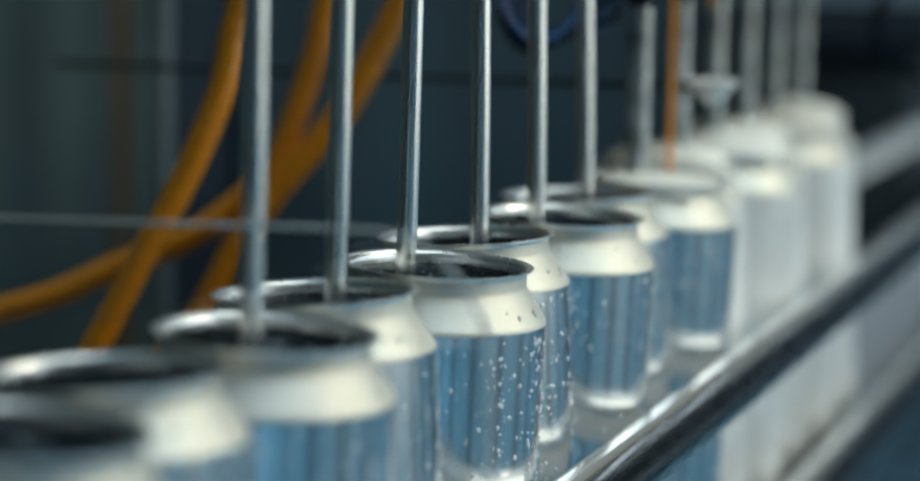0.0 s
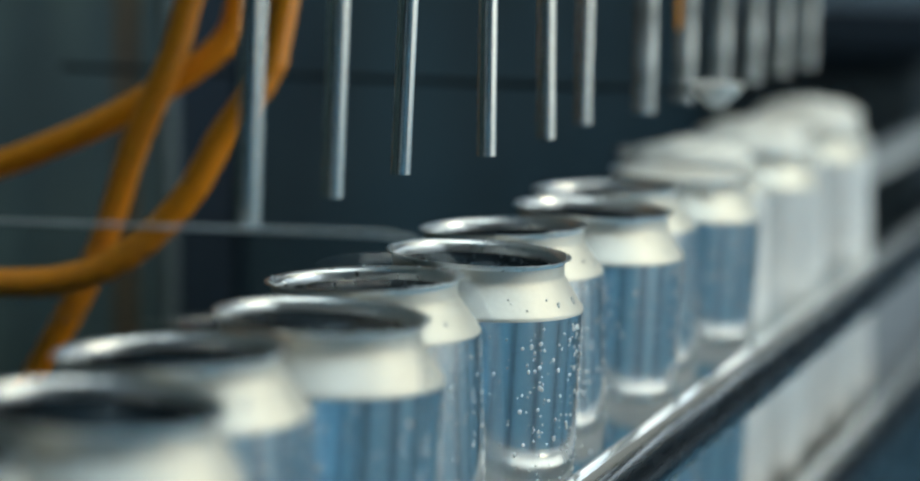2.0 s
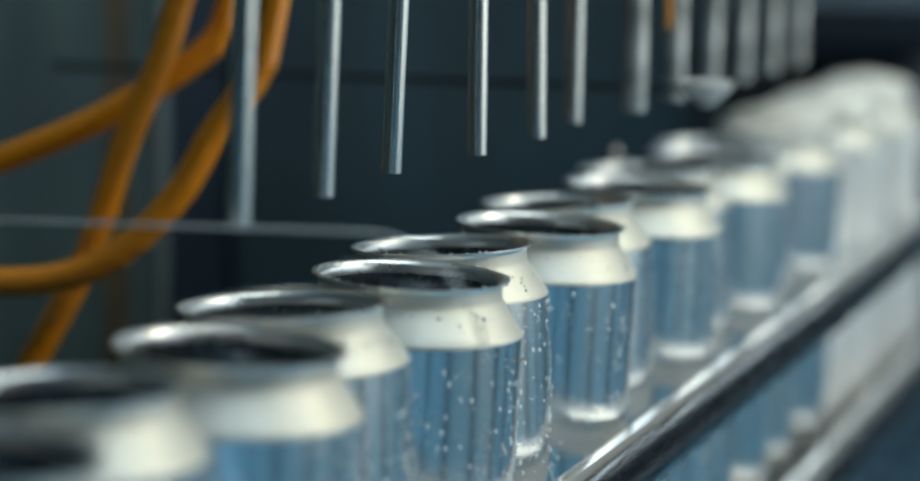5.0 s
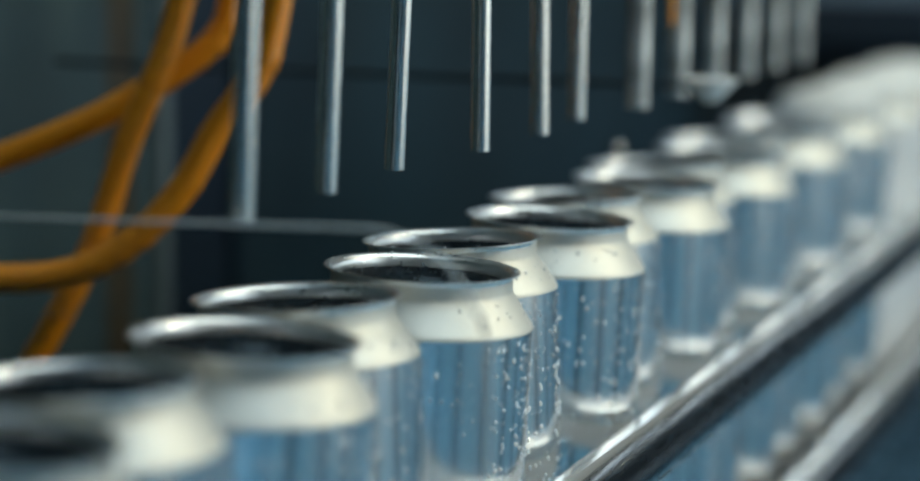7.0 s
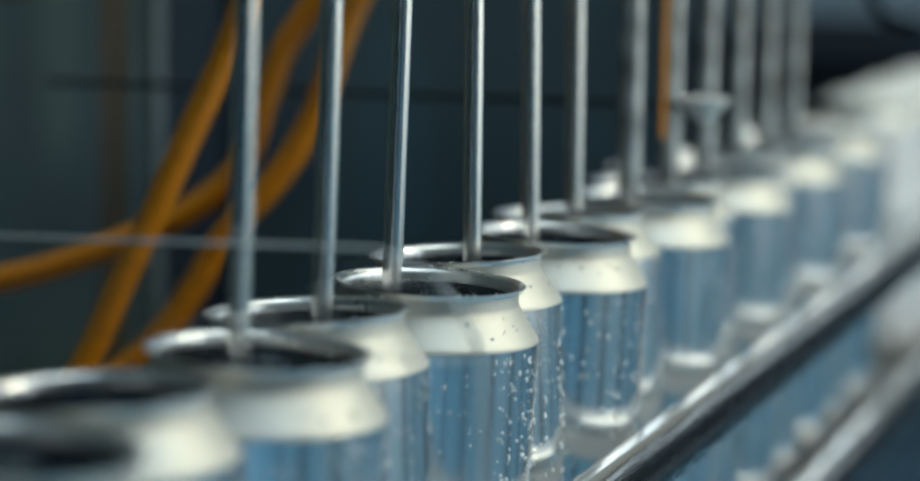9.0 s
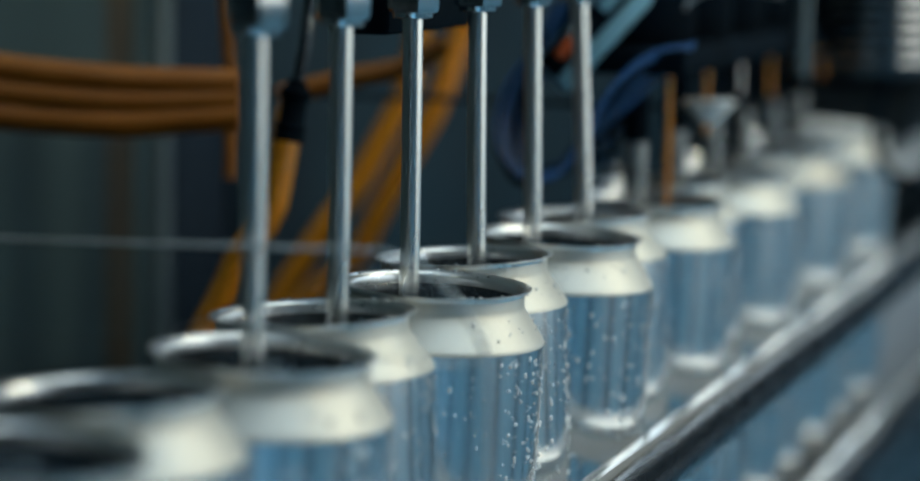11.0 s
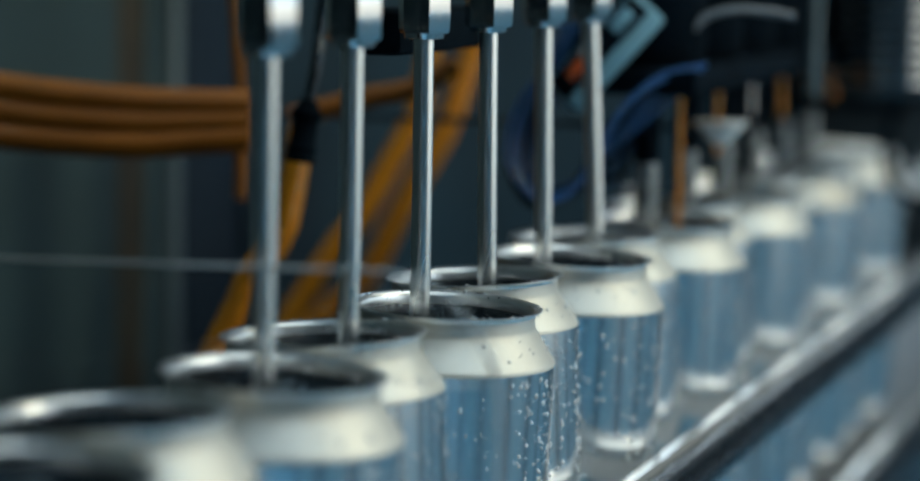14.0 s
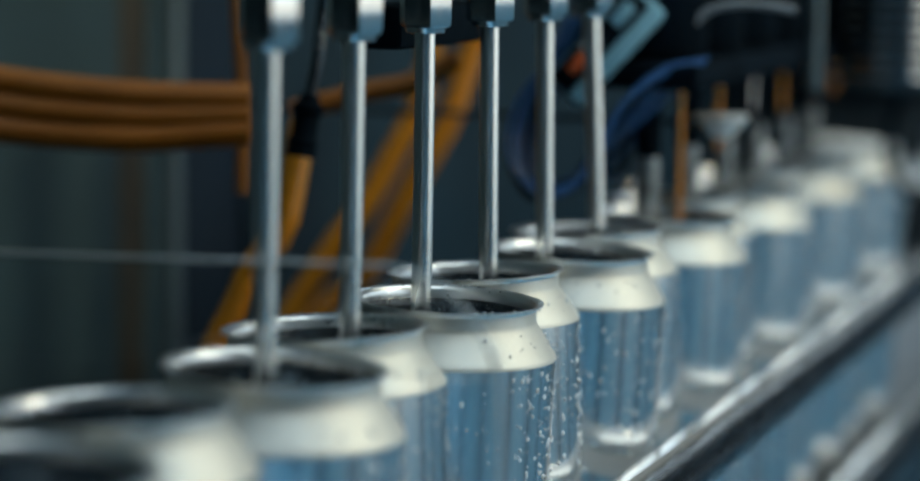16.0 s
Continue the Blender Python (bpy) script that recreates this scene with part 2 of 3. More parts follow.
# Strip coloured as an orange reflection in the panel.
part("reflection_strip", box(0.014, 0.042, 1.9, -0.012, 0.5225, 0.95, 0.003), REFLECTION_BROWN, cabinet, "dark brown strip for an orange reflection")
part("edge_strip", box(0.022, 0.012, 1.9, -0.009, 0.5655, 0.95, 0.003), EDGE_SLATE, cabinet, "steel edge strip")
part("panel", box(0.02, 0.018, 1.9, -0.014, 0.5505, 0.95, 0.002), PANEL, cabinet, "slate grey metal panel", False)
part("panel", box(0.02, 0.085, 1.9, -0.014, 0.6145, 0.95, 0.002), NAVY, cabinet, "dark metal panel", False)
part("panel", box(0.02, 1.06, 1.9, -0.01, 1.188, 0.95, 0.002), PANEL_DARK, cabinet, "dark metal panel", False)


# ---- unseen dark blocks, added to darken what the tubes mirror ----
blocker = thing("reflection_blocker", pose(0, -0.95, 0), "unseen dark blocks mirrored in the tubes", "machine")
part("dark_side", box(0.50, 0.30, 1.70, -0.325, 0, 0.85, 0.006), BLACK, blocker, "unseen dark side block")
part("dark_side", box(0.07, 0.30, 1.70, 0.110, 0, 0.85, 0.006), BLACK, blocker, "unseen dark side block")
# Dark sheet added behind the camera, mirrored in the tubes only.
part("dark_sheet", box(0.95, 0.02, 0.86, 0.63, -0.12, 1.29, 0.003), BLACK, blocker, "unseen dark sheet mirrored in the tubes")
part("dark_top", box(0.148, 0.29, 0.62, 0, 0, 1.38, 0.004), BLACK, blocker, "unseen dark block above the row")

# ---- the next machine, low behind the end of the row ----
seamer = thing("seaming_machine", pose(-0.32, 2.35, 0), "dark steel seaming machine at the end of the row", "machine")
part("housing", box(0.46, 1.20, RIM - 0.03, 0, 0, (RIM - 0.03) / 2, 0.01), DARK_STEEL, seamer)
part("top_plate", box(0.48, 1.24, 0.012, 0, 0, RIM - 0.022, 0.003), BLACK, seamer, "black top plate")
tray = thing("drip_tray", pose(-0.14, 0.9, BELT - 0.10), "dark steel drip tray behind the conveyor", "tray")
part("pan", box(0.14, 4.4, 0.004, 0, 0, 0, 0.001), DARK_STEEL, tray)
part("lip", box(0.004, 4.4, 0.04, 0.07, 0, 0.022, 0.001), DARK_STEEL, tray)

# ---- cans ----
def can_meshes():
    """Lower wall with base, neck, rim: profiles in metres."""
    wall = [(0, 0.0100), (0.012, 0.0085), (0.0215, 0.0040), (0.0235, 0.0006), (0.0245, 0.0000), (0.0258, 0.0006), (0.0285, 0.0040), (0.0316, 0.0085),
            (0.0328, 0.0125), (0.0330, 0.0160), (0.0330, 0.0950), (0.0330, 0.1408)]
    neck = [(0.0330, 0.1408), (0.03298, 0.1414), (0.0328, 0.1419), (0.0324, 0.1425), (0.0318, 0.1434), (0.0300, 0.1461), (0.0282, 0.1488), (0.0271, 0.1505),
            (0.0267, 0.1512), (0.0265, 0.1520), (0.0265, 0.1556)]
    inside = [(0.0259, 0.1546), (0.0259, 0.1520), (0.0272, 0.1496), (0.0322, 0.1424), (0.0326, 0.1400), (0.0326, 0.0150), (0.0240, 0.0110), (0, 0.0125)]
    rim = [(0.0257, 0.1530), (0.0257, 0.1548), (0.0261, 0.1560), (0.0269, 0.1567), (0.0281, 0.1570), (0.0285, 0.1569), (0.0285, 0.1566), (0.0280, 0.1565), (0.0270, 0.1561),
           (0.0266, 0.1552)]
    return wall, neck, inside, rim


def ball(level):
    bm = bmesh.new()
    bmesh.ops.create_icosphere(bm, subdivisions=level, radius=1)
    bm.verts.index_update()
    data = np.array([v.co for v in bm.verts]), [[v.index for v in f.verts] for f in bm.faces]
    bm.free()
    return data


BALLS = ball(1), ball(2)


def droplet_mesh(seed, count):
    """Flat beads of water on the wall, the neck and the rim of a can, many of them in trails."""
    rng = random.Random(seed)
    trails = [rng.uniform(0, 2 * math.pi) for k in range(34)]
    verts, faces = [], []
    for k in range(count):
        a = rng.uniform(0, 2 * math.pi)
        r = rng.choice((0.0002, 0.00024, 0.00028, 0.0003, 0.00034, 0.00038, 0.00042, 0.00048, 0.00055, 0.0007))
        rad = 0.0330
        if k % 36 == 0:
            z = rng.uniform(0.1440, 0.1500)
            rad = 0.0317 - (z - 0.1439) * 0.66
        elif k % 61 == 0:
            z, rad, r = 0.1569, rng.uniform(0.0268, 0.0280), min(r, 0.0005)
        else:
            z = 0.014 + 0.125 * rng.random() ** 0.75
            if k % 2:
                a = rng.choice(trails) + rng.gauss(0, 0.035)
        tall = rng.uniform(1.0, 1.5)
        m = pose(rad * math.cos(a), rad * math.sin(a), z, 0, 0, math.degrees(a)) @ Matrix.Diagonal((0.55 * r, r, tall * r, 1))
        m = np.array(m)
        co, tri = BALLS[r > 0.0005]
        base = len(verts)
        verts.extend((co @ m[:3, :3].T + m[:3, 3]).tolist())
        faces.extend([[base + i for i in t] for t in tri])
    me = bpy.data.meshes.new("droplets")
    me.from_pydata(verts, [], faces)
    me.shade_smooth()
    me.materials.append(WATER)
    return me


def mesh_of(name, bm, mat):
    ob = link(name, bm, mat)
    me = ob.data
    bpy.data.objects.remove(ob)
    return me


WALL_P, NECK_P, IN_P, RIM_P = can_meshes()
CAN = {"body": mesh_of("can_body", lathe(WALL_P, 96), ALU), "neck": mesh_of("can_neck", lathe(NECK_P, 96), ALU_NECK),
       "inside": mesh_of("can_inside", lathe(IN_P, 96), LACQUER), "rim": mesh_of("can_rim", lathe(RIM_P, 96), RIM_ALU)}
WET_BODY = CAN["body"].copy()
WET_BODY.materials.clear()
WET_BODY.materials.append(ALU_WET)
DROPS = [droplet_mesh(11 + k, 1800) for k in range(4)]


def foam_mesh(seed, tall=0.011):
    """A heap of foam that has risen over the rim."""
    bm = bmesh.new()
    bmesh.ops.create_icosphere(bm, subdivisions=4, radius=1)
    noise.seed_set(seed)
    for v in bm.verts:
        p = v.co.copy()
        k = 1 + 0.10 * noise.noise(p * 2.2) + 0.05 * noise.noise(p * 6)
        v.co = Vector((p.x * 0.0275 * k, p.y * 0.0275 * k, 0.154 + (p.z * tall if p.z > 0 else p.z * 0.010) * k))
    me = bpy.data.meshes.new("foam")
    for f in bm.faces:
        f.smooth = True
    bm.to_mesh(me)
    bm.free()
    me.materials.append(FOAM)
    return me


FOAMS = [foam_mesh(s) for s in (3, 8)]
LOW_FOAM = foam_mesh(5, 0.005)


def build_can(n):
    full = n > 5
    ob = thing("beverage_can", can_pose(n), "open blank aluminium can topped with white foam, on the belt" if full else
               "open empty blank aluminium can with water drops, on the belt", "can", "cans in the row")
    for key in ("body", "neck", "inside", "rim"):
        o = new(key, WET_BODY if key == "body" and n > 6 else CAN[key])
        o.parent = ob
    o = new("condensation", DROPS[n % 4])
    o.parent = ob
    tagged(o, "water droplets, part white in place of glints", "", "", "stuff")
    if full:
        o = new("foam", FOAMS[n % 2] if n > 6 else LOW_FOAM)
        o.parent = ob
        o["label"] = "white beer foam heap"
    return ob


def can_pose(n, shift=0.0):
    spin = (n * 137) % 360
    return pose(0, (n + shift) * PITCH, BELT, 0, LEAN if n % 2 == 0 else -LEAN, 0) @ pose(0, 0, 0, 0, 0, spin)


CANS = [(n, build_can(n)) for n in range(-9, 12)]

# ---- the filling head, drawn with its tips at rim height plus 26 mm ----
TIP = RIM + 0.0265
LONG = 0.170
head = thing("filling_head", pose(0, 0, TIP), "black filling head with steel tubes and hexagon nuts", "filling head")


def nozzle(y, r, bows, x=0.0, mat=TUBE_STEEL):
    bm = bmesh.new()
    lathe([(0.0, 0.0), (0.0074, 0.0), (0.0080, 0.0012), (0.0080, 0.019), (0.0072, 0.020), (0.0, 0.020)], 6, bm)
    lathe([(0.0068, 0.020), (0.0068, 0.095)], 24, bm)
    lathe([(r, -0.002), (0.0058, -0.0016), (0.0062, 0.001)], 24, bm)
    nut = part("nut", bm, STEEL, head, "steel hexagon nut")
    nut.location = (x, y, LONG)
    t = part("tube", tube_mesh(r, bows), mat, nut, "polished steel tube")
    return t


def tube_mesh(r, bows, long=LONG):
    """A thin tube, open below; bows: its sideways bend at five even steps from top to tip."""
    bm = bmesh.new()
    rings = []
    line = smooth_line([(x, 0, -long * k / 4) for k, x in enumerate(bows)], 4)
    for p in line:
        rings.append([bm.verts.new((r * math.cos(a * math.pi / 12) + p.x, r * math.sin(a * math.pi / 12), p.z)) for a in range(24)])
    for z in (-long, -long + 0.02):
        rings.append([bm.verts.new((0.72 * r * math.cos(a * math.pi / 12) + bows[-1], 0.72 * r * math.sin(a * math.pi / 12), z)) for a in range(24)])
    for a, b in zip(rings, rings[1:]):
        for i in range(24):
            j = (i + 1) % 24
            bm.faces.new((a[i], b[i], b[j], a[j]))
    return bm


# each tube: where its nut sits, and how far its tip stands aside when lowered and when raised, in millimetres
TUBES = []
for k, (top, down, up) in enumerate(((3.6, -0.4, -3.6), (1.1, -0.9, -4.4), (-1.8, -0.4, -5.4), (-3.2, 1.6, 1.4), (-4.7, 2.6, 3.1), (-6.8, 7.4, -0.4))):
    TUBES.append((nozzle(k * PITCH, 0.0030, [0, 0.0001 * (k % 3), 0.0002, 0.0001, 0], top / 1000), down, up))
part("manifold", box(0.05, 6 * PITCH, 0.045, 0, 2.5 * PITCH, LONG + 0.115, 0.004), BLACK, head, "black manifold block")
part("bracket", box(0.022, 0.085, 0.014, -0.034, 0.215, 0.168, 0.003), BLACK, head, "black bracket")
part("valve_plate", box(0.060, 0.42, 0.010, -0.004, 6.4 * PITCH + 0.15, 0.145, 0.002), BLACK, head, "black valve plate")
for k in range(6, 12):
    valve = part("valve", lathe([(0, 0.150), (0.020, 0.150), (0.022, 0.153), (0.022, 0.188), (0.015, 0.194), (0.015, 0.235), (0.019, 0.238), (0.019, 0.262), (0, 0.262)], 28), BLACK, head, "black filling valve")
    valve.location = (-0.001, k * PITCH, 0)
part("post", lathe([(0.0028, 0), (0.0028, 0.16)], 24, None, pose(0.031, 0.570, 0.13)), EDGE_SLATE, head, "grey steel post")
motor = part("motor", lathe([(0, 0), (0.022, 0), (0.0245, 0.003), (0.0245, 0.15), (0, 0.15)], 40), DARK_STEEL, head, "dark motor with bright cooling ribs")
motor.location = (0.049, 0.662, 0.127)
for k in range(14):
    part("rib", lathe([(0.0244, -0.0012), (0.0268, -0.0010), (0.0268, 0.0010), (0.0244, 0.0012)], 40, None, pose(0, 0, 0.007 + k * 0.0062)), STEEL, motor)
for k in range(6, 12):
    fill = part("fill_tube", tube_mesh(0.0046, [0] * 5, 0.140), FILL, head, "clear-walled filling tube with foam")
    fill.location = (-0.001, k * PITCH, 0.140)
    part("collar", lathe([(0.0047, -0.028), (0.0050, -0.028), (0.0050, 0), (0.0047, 0)], 24), BLACK, fill, "black tube collar")
    part("rod", lathe([(0.0011, (-0.108, -0.030, -0.018, -0.022, -0.016, -0.020)[k - 6]), (0.0011, 0)], 12, None, pose(0.010, 0.012, 0)), ORANGE if k != 8 else STEEL, fill, "thin rod beside the tube")

# ---- hoses and cables, placed in planes facing the camera to fit its view ----
CAMERA_REST = pose(0.2503, -0.5913, RIM + 0.1065, 90 - 7.457, 0, 18.14) @ pose(0, 0, 0, 0, 0, 0.91)
LENS = 4446.0


def hang(depth, x, y, turn=0.0):
    """A pose in the plane at that depth from the camera; x and y are pixels from the picture's upper left corner."""
    k = depth / LENS
    return CAMERA_REST @ pose((x - 784) * k, (410 - y) * k, -depth, 0, 0, -turn)


def hose(pivot, points, r, depth, rows, mat=None, label="orange rubber hose hanging behind the tubes", category="hose", group="orange hoses", name="hose"):
    k = depth / LENS
    ob = thing(name, hang(depth, *pivot), label, category, group)
    part("hose_wall" if name == "hose" else "sheath", sweep([((x - pivot[0]) * k, (pivot[1] - y) * k, dz) for x, y, *rest in points for dz in (rest[0] if rest else 0,)],
                                                         r, 16, 10), mat or ORANGE, ob)
    HUNG.append((ob, depth, rows))
    return ob


def with_head(depth, x, y, share=1.0):
    """Rows for what hangs from the head: x, y at its lowest."""
    return [(t, x, y - (z + 117) * share * LENS / depth / 1000, 0) for t, z in HEAD]


HEAD = ((0, -72), (0.5, -42), (0.8, -18), (0.9, -10), (1.0, -1.5), (1.1, 0), (1.3, 0), (8.5, 0), (8.65, 0), (8.8, -12), (9, -37), (9.2, -64), (9.4, -92),
        (9.6, -112), (9.8, -117), (10.2, -117), (16, -117))
HUNG = []
T = (0, 0.5, 0.8, 1.0, 1.1, 1.3, 8.5, 8.65, 8.8, 9.0, 9.2, 9.5, 9.8, 10.2, 16)


def rows_of(x, y, turn):
    return list(zip(T, x, y, turn))


def even(points, count):
    """count + 1 points at even steps along a smooth line."""
    line = smooth_line([(x, y, 0) for x, y in points], 12)
    run = [0.0]
    for p, q in zip(line, line[1:]):
        run.append(run[-1] + (q - p).length)
    at = np.linspace(0, run[-1], count + 1)
    return np.column_stack((np.interp(at, run, [p.x for p in line]), np.interp(at, run, [p.y for p in line])))


def rod(long, r):
    """A round-ended length of hose along X, its middle at the origin."""
    half = long / 2
    cap = [(r * math.sin(a * math.pi / 10), r * math.cos(a * math.pi / 10)) for a in range(6)]
    return lathe([(q, -half - z) for q, z in cap] + [(q, half + z) for q, z in cap[::-1]], 18, None, pose(0, 0, 0, 0, 90, 0))


def limp_hose(depth, r, high, rising, sinking, low, label, away=0.0, count=30):
    """A hose of rigid lengths that bends as the head rises and sinks: its line at the start, raised, half-way down and
    lowered, in pixels of the camera's view.
    """
    ob = thing("hose", hang(depth, 784, 410), label, "hose", "orange hoses")
    lines = {"high": even(high, count), "rising": even(rising, count), "sinking": even(sinking, count), "low": even(low, count)}
    # Lowered lines lie deeper, so that the hose looks thinner to the camera.
    deep = {"high": 0.0, "rising": away * 0.4, "sinking": away * 0.6, "low": away}
    for key, line in lines.items():
        scale = (depth + deep[key]) / LENS
        lines[key] = np.column_stack(((line[:, 0] - 784) * scale, (410 - line[:, 1]) * scale, np.full(count + 1, -deep[key])))
    gap = max(np.linalg.norm(np.diff(v, axis=0), axis=1).max() for v in lines.values())
    times = []
    for t, z in HEAD:
        if t < 5:
            w = -z / 72
            times.append((t, lines["high"] * (1 - w) + lines["rising"] * w))
        elif z > -64:
            w = -z / 64
            times.append((t, lines["high"] * (1 - w) + lines["sinking"] * w))
        else:
            w = (-z - 64) / 53
            times.append((t, lines["sinking"] * (1 - w) + lines["low"] * w))
    for i in range(count):
        piece = part("hose_length", rod(gap, r), ORANGE, ob)
        rows = []
        for t, line in times:
            mid, way = (line[i] + line[i + 1]) / 2, line[i + 1] - line[i]
            rows.append((t, pose(*mid, 0, 0, math.degrees(math.atan2(way[1], way[0])))))
        BENT.append((piece, rows))
    return ob


BENT = []
limp_hose(0.972, 0.0053, [(0, 730), (76, 589), (132, 489), (174, 389), (222, 239), (286, 89), (315, -11), (372, -180), (410, -370)],
          [(-60, 960), (0, 850), (100, 700), (167, 583), (212, 500), (250, 425), (292, 350), (333, 267), (379, 150), (400, 50), (440, -80)],
          [(-40, 990), (60, 850), (160, 700), (240, 560), (287, 470), (345, 345), (412, 230), (462, 120), (487, 0), (500, -100)],
          [(-60, 1180), (60, 1050), (200, 850), (300, 650), (352, 529), (386, 463), (415, 396), (461, 338), (477, 279), (490, 204), (498, 160)],
          "orange rubber hose hanging from a black fitting")
limp_hose(0.988, 0.0053, [(-160, 325), (-16, 277), (84, 239), (184, 193), (317, 114), (379, 59), (396, 9), (404, -51), (450, -200), (560, -400)],
          [(-120, 560), (0, 529), (100, 500), (208, 450), (317, 408), (400, 350), (467, 285), (500, 208), (540, 90), (560, 0), (620, -140)],
          [(-120, 580), (12, 559), (112, 544), (212, 514), (345, 469), (412, 424), (462, 365), (512, 252), (545, 175), (612, 94), (645, 2), (680, -100)],
          [(-100, 830), (50, 790), (250, 720), (400, 600), (486, 463), (561, 346), (602, 296), (652, 204), (694, 126), (709, 66), (720, 0)],
          "orange rubber hose hanging behind the tubes", 0.17)
limp_hose(0.955, 0.0055, [(-160, 470), (-16, 477), (114, 468), (220, 420), (310, 330), (368, 230), (415, 165), (452, 110), (472, 20), (500, -100), (600, -330)],
          [(-160, 720), (0, 735), (146, 715), (260, 640), (346, 533), (400, 425), (470, 325), (540, 245), (600, 165), (675, 20), (740, -150)],
          [(-160, 760), (0, 775), (150, 760), (290, 660), (391, 502), (430, 440), (479, 400), (529, 344), (604, 252), (645, 152), (679, 61), (737, -30), (790, -140)],
          [(-120, 860), (50, 840), (250, 760), (420, 600), (527, 479), (574, 440), (611, 404), (686, 254), (744, 154), (774, 66), (800, -20)],
          "orange rubber hose hanging in a slack bow", 0.24)
BUNDLE = rows_of((200,) * 15, (-210, -260, -300, -320, -320, -320, -320, -320, -270, -110, 15, 100, 136, 138, 138),
                 (-8, -8, -8, -8, -8, -8, -8, -8, -8, -8, -8, -3, 0, 0, 0))
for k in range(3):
    hose((200, 138), [(-220, 40 + 46 * k, 0.004 * k), (0, 80 + 41 * k), (200, 101 + 37 * k), (330, 106 + 31 * k), (412, 107 + 28 * k)], 0.0056, 1.00, BUNDLE, SHADED_ORANGE,
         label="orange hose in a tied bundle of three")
hose((396, 100), [(380, -200), (390, 0), (397, 120), (396, 270)], 0.0028, 1.03, with_head(1.03, 396, 100), SHADED_ORANGE, label="thin orange rubber hose behind the tubes")
hose((640, 90), [(480, 130), (600, 98), (690, 80), (760, 40)], 0.0042, 1.02, with_head(1.02, 640, 90), SHADED_ORANGE, label="thin orange rubber hose behind the tubes")

fitting = thing("hose_fitting", hang(0.93, 504, 150), "black ribbed hose fitting on a steel pipe", "fitting")
part("ferrule", lathe([(0, -0.012), (0.0050, -0.012), (0.0058, -0.0105), (0.0050, -0.0085), (0.0058, -0.0070), (0.0046, -0.0050), (0.0046, 0.0030), (0.0056, 0.0040), (0.0056, 0.0065),
                       (0.0036, 0.0080), (0.0036, 0.0100), (0, 0.0100)], 28, None, pose(0, 0, 0, -90, 0, -9)), BLACK, fitting, "black ribbed ferrule")
part("pipe", sweep([(0, 0.004, 0), (0.004, 0.022, 0), (0.007, 0.05, 0), (0.016, 0.1021, 0.0542), (0.0371, 0.1362, 0.1548)], 0.0022, 16), RAIL, fitting, "dark steel pipe")
HUNG.append((fitting, 0.93, with_head(0.93, 504, 150)))

# blue cables in loops behind the sixth tube
for k in range(13):
    sag, out = 8 * k, (0, 26, 8, 44, 18, 60, 34, 78, 52, 92, 66, 12, 40)[k]
    deep = 0.975 + 0.005 * k
    hose((960, 200), [(1190 - 8 * k, 40 + 7 * k), (1112 - 5 * k, 58 + 12 * k), (1050 - out / 3, 112 + sag * 1.3), (1000 - out / 3, 205 + sag * 0.4), (945 + out / 3, 268 - out / 3),
                      (886 + out / 4, 262 - out / 4 + sag * 0.2), (848 + out / 2, 195 + sag * 0.2), (866 + out / 2, 110 + sag * 0.3), (915 + out / 2, 45), (950 + out / 2, -30)],
         0.0009 + 0.0002 * (k % 3), deep, with_head(deep, 960, 200), BLUE if k % 3 != 2 else BLACK,
         "blue cable hanging in a loop from the head" if k % 3 != 2 else "black cable hanging in a loop from the head", "cable", "cables of the head", "cable")
hose((1530, 150), [(1580, -80), (1548, 60), (1508, 130), (1495, 200), (1520, 258), (1580, 280)], 0.0028, 1.35, with_head(1.35, 1530, 150), BLACK,
     "black cable hanging in a loop", "cable", "black cables", "cable")
hose((1210, 0), [(1140, 30), (1158, -8), (1190, -42), (1240, -54), (1300, -50), (1340, -42)], 0.0015, 1.0, with_head(1.0, 1210, 0), BELT_MAT,
     "grey cable in an arc", "cable", "grey cables", "cable")

# light blue sensor, slanted
sensor = thing("sensor_box", hang(0.985, 1016, 20), "light blue plastic sensor box with a red label", "sensor")
SLANT = pose(0, 0, 0, 0, 0, 47)
body = part("housing", box(0.048, 0.017, 0.020, 0, 0, 0, 0.002), SENSOR_BLUE, sensor)
body.matrix_local = SLANT
face = part("face", box(0.045, 0.0095, 0.0030, -0.001, 0.0030, 0.0100, 0.0008), BLACK, body, "black sensor face")
part("label", box(0.0085, 0.0045, 0.0012, -0.013, 0.0035, 0.0119, 0.0003), RED, face, "orange-red label")
part("label", box(0.0060, 0.0050, 0.0012, -0.005, 0.0045, 0.0119, 0.0003), WHITE, face, "white label")
part("slot", box(0.010, 0.0050, 0.0012, 0.012, 0.0035, 0.0119, 0.0003), SENSOR_BLUE, face, "light blue slot")
HUNG.append((sensor, 0.985, with_head(0.985, 1016, 20)))

# ---- small fixed things behind the row ----
funnel = thing("funnel_nozzle", pose(0.020, 0.4325, RIM + 0.0350), "white plastic funnel nozzle on a thin rod", "nozzle")
part("cone", lathe([(0, -0.0085), (0.003, -0.0080), (0.0048, -0.006), (0.0105, 0), (0.0108, 0.0012), (0.0095, 0.0012), (0, -0.003)], 32), WHITE, funnel)
part("rod", lathe([(0.0014, 0), (0.0014, 0.285)], 12, None, pose(-0.006, 0, -0.002, 0, -90)), DARK_STEEL, funnel, "dark rod")
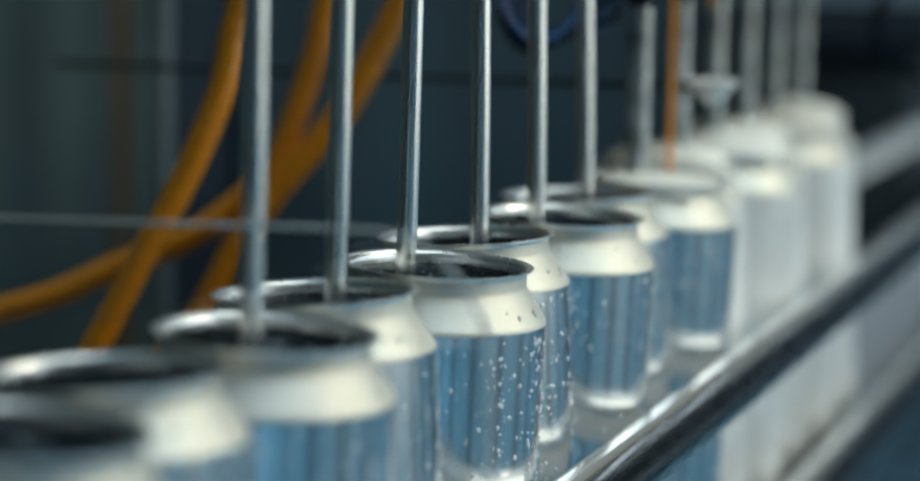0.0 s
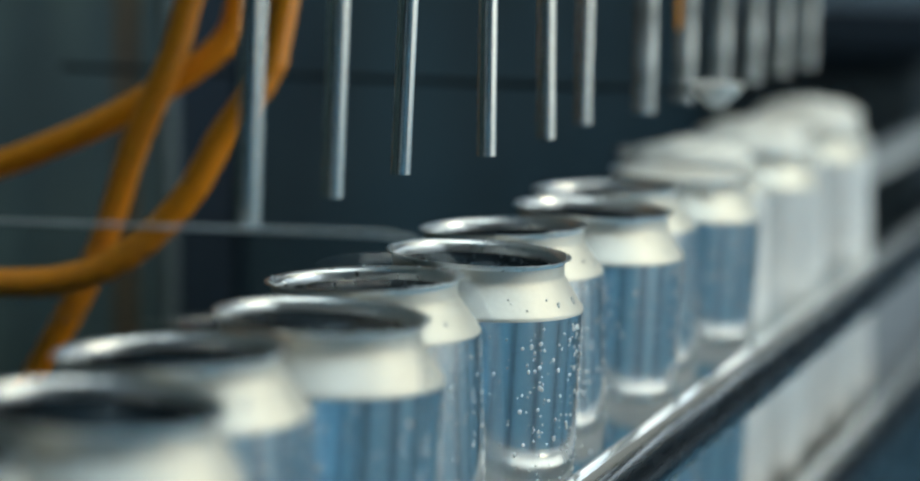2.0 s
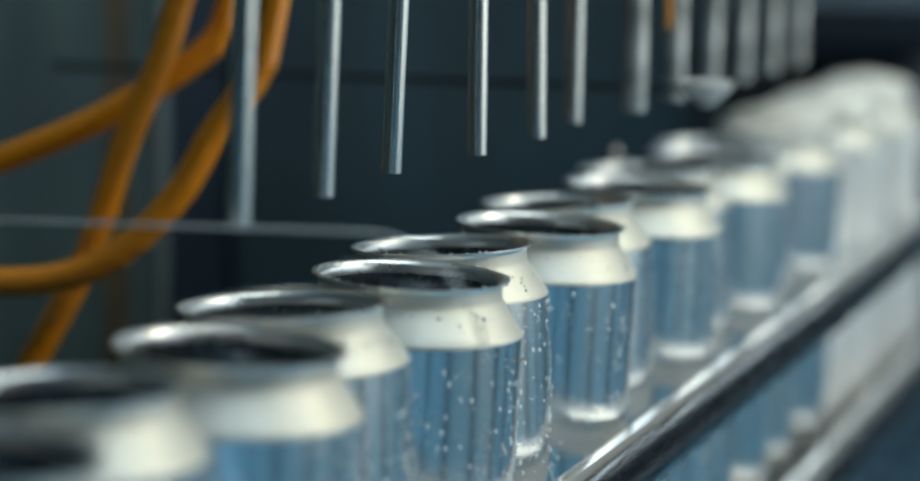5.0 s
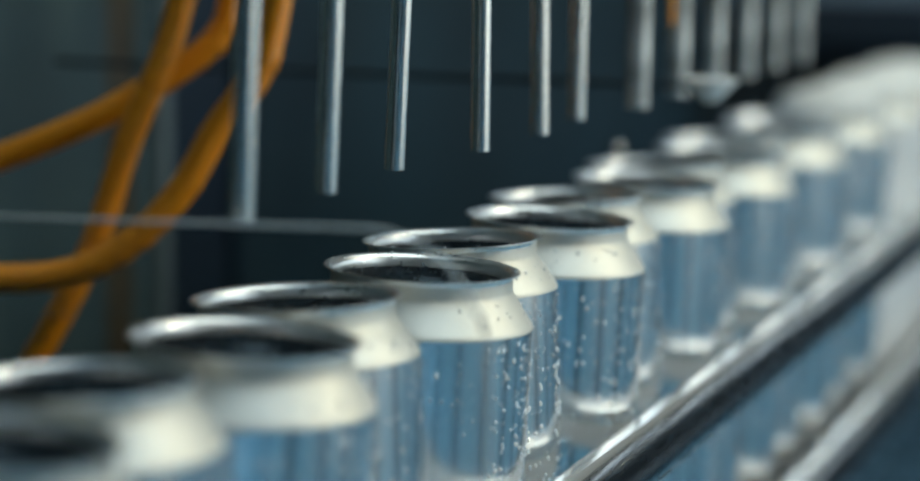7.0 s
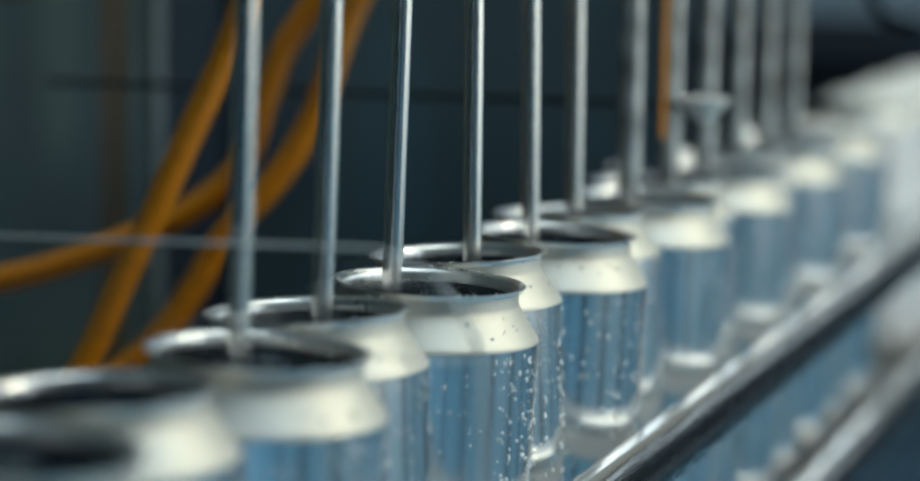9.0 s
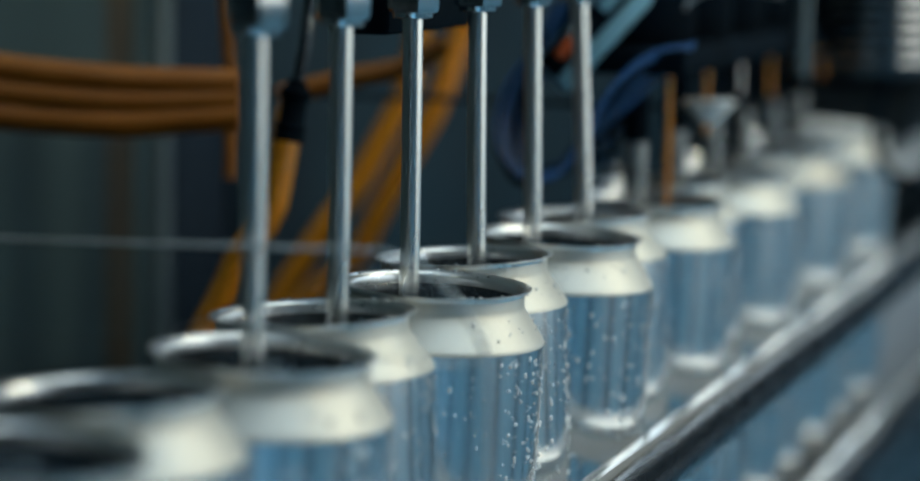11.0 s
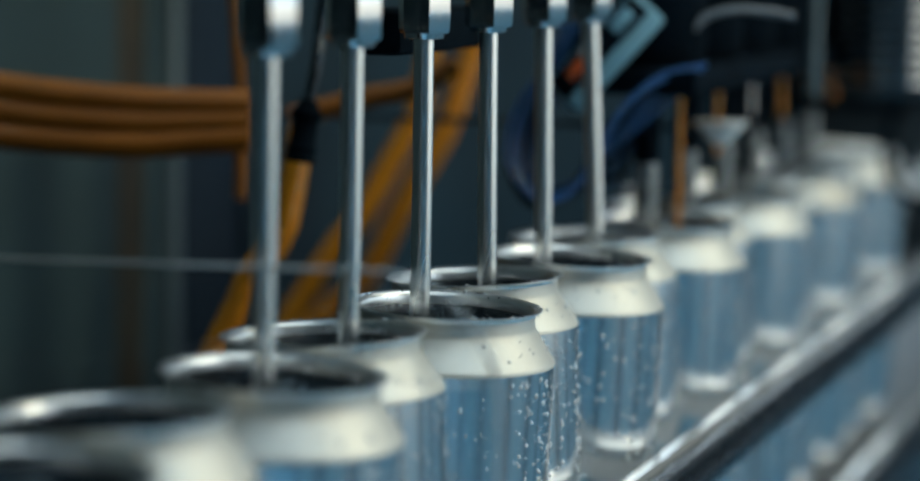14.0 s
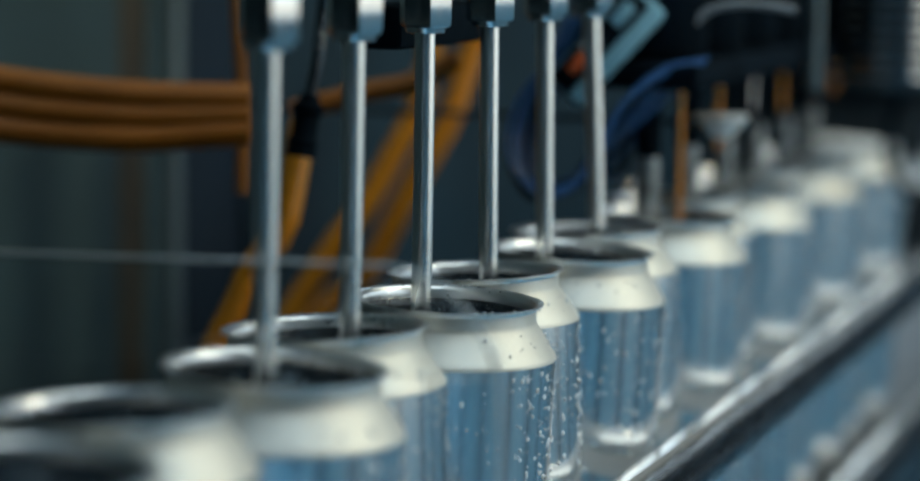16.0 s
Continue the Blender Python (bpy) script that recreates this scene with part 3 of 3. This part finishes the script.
knob = thing("rail_knob", pose(-0.040, 0.515, RIM - 0.002), "small polished steel knob on the rear rail", "knob")
bm = bmesh.new()
bmesh.ops.create_uvsphere(bm, u_segments=24, v_segments=12, radius=0.0034)
part("ball", bm, STEEL, knob)
part("stem", lathe([(0.0014, -0.065), (0.0014, 0)], 12), STEEL, knob)

# ---- clear splash guard across the line, with a rounded corner ----
guard = thing("splash_guard", pose(0, -0.012, RIM - 0.0010), "clear acrylic splash guard with a rounded corner", "guard")
outline = [(-0.080, 0.0262), (0.0, 0.0280), (0.034, 0.0288), (0.042, 0.0286), (0.0485, 0.0270), (0.055, 0.0234), (0.0608, 0.0177), (0.065, 0.0108),
           (0.068, 0.002), (0.069, -0.050), (0.052, -0.050), (0.050, 0.003), (-0.080, 0.003)]
bm = bmesh.new()
ring = [bm.verts.new((x, 0, z)) for x, z in outline]
bmesh.ops.triangle_fill(bm, use_beauty=True, edges=[bm.edges.new((ring[i], ring[(i + 1) % len(ring)])) for i in range(len(ring))])
made = bmesh.ops.extrude_face_region(bm, geom=bm.faces[:])
for v in [g for g in made["geom"] if isinstance(g, bmesh.types.BMVert)]:
    v.co.y += 0.0015
bmesh.ops.recalc_face_normals(bm, faces=bm.faces[:])
part("sheet", bm, ACRYLIC, guard, smooth=False).visible_shadow = False
part("edge", sweep([(x, 0.0007, z) for x, z in outline[:10]], 0.0005, 10, 4), EDGE, guard, "frosted pale cut edge")


# ---- what moves ----
SHIFT = ((0, 0), (1.45, 0), (1.55, 0.05), (2, 0.528), (2.5, 1.046), (3, 1.585), (3.5, 2.11), (4, 2.66), (5, 3.70), (6, 4.75), (6.5, 5.27), (7, 5.81),
         (7.2, 5.95), (7.4, 6.0), (8, 6.0), (16, 6.0))
AWAY = ((0, 0), (1.45, 0), (1.55, 0.05), (2, 0.528), (2.5, 1.046), (3, 1.585), (3.5, 2.11), (4, 2.66), (5, 3.70), (6, 4.75), (7, 5.85), (8, 7.0), (9, 8.1),
        (9.6, 10.0), (11, 17.5), (12, 20.0), (16, 20.5))


def motions():
    for n, ob in CANS:
        walk(ob, [(t, can_pose(n, s)) for t, s in (AWAY if n > 6 else SHIFT)])
    walk(head, [(t, pose(0, 0, TIP + z / 1000)) for t, z in HEAD])
    for tube, down, up in TUBES:
        walk(tube, [(t, pose(0, 0, 0, 0, -math.degrees((up + (down - up) * z / -117) / 1000 / LONG), 0)) for t, z in HEAD])
    for piece, rows in BENT:
        walk(piece, rows)
    for ob, depth, rows in HUNG:
        walk(ob, [(t, hang(depth, x, y, turn)) for t, x, y, turn in rows])


motions()
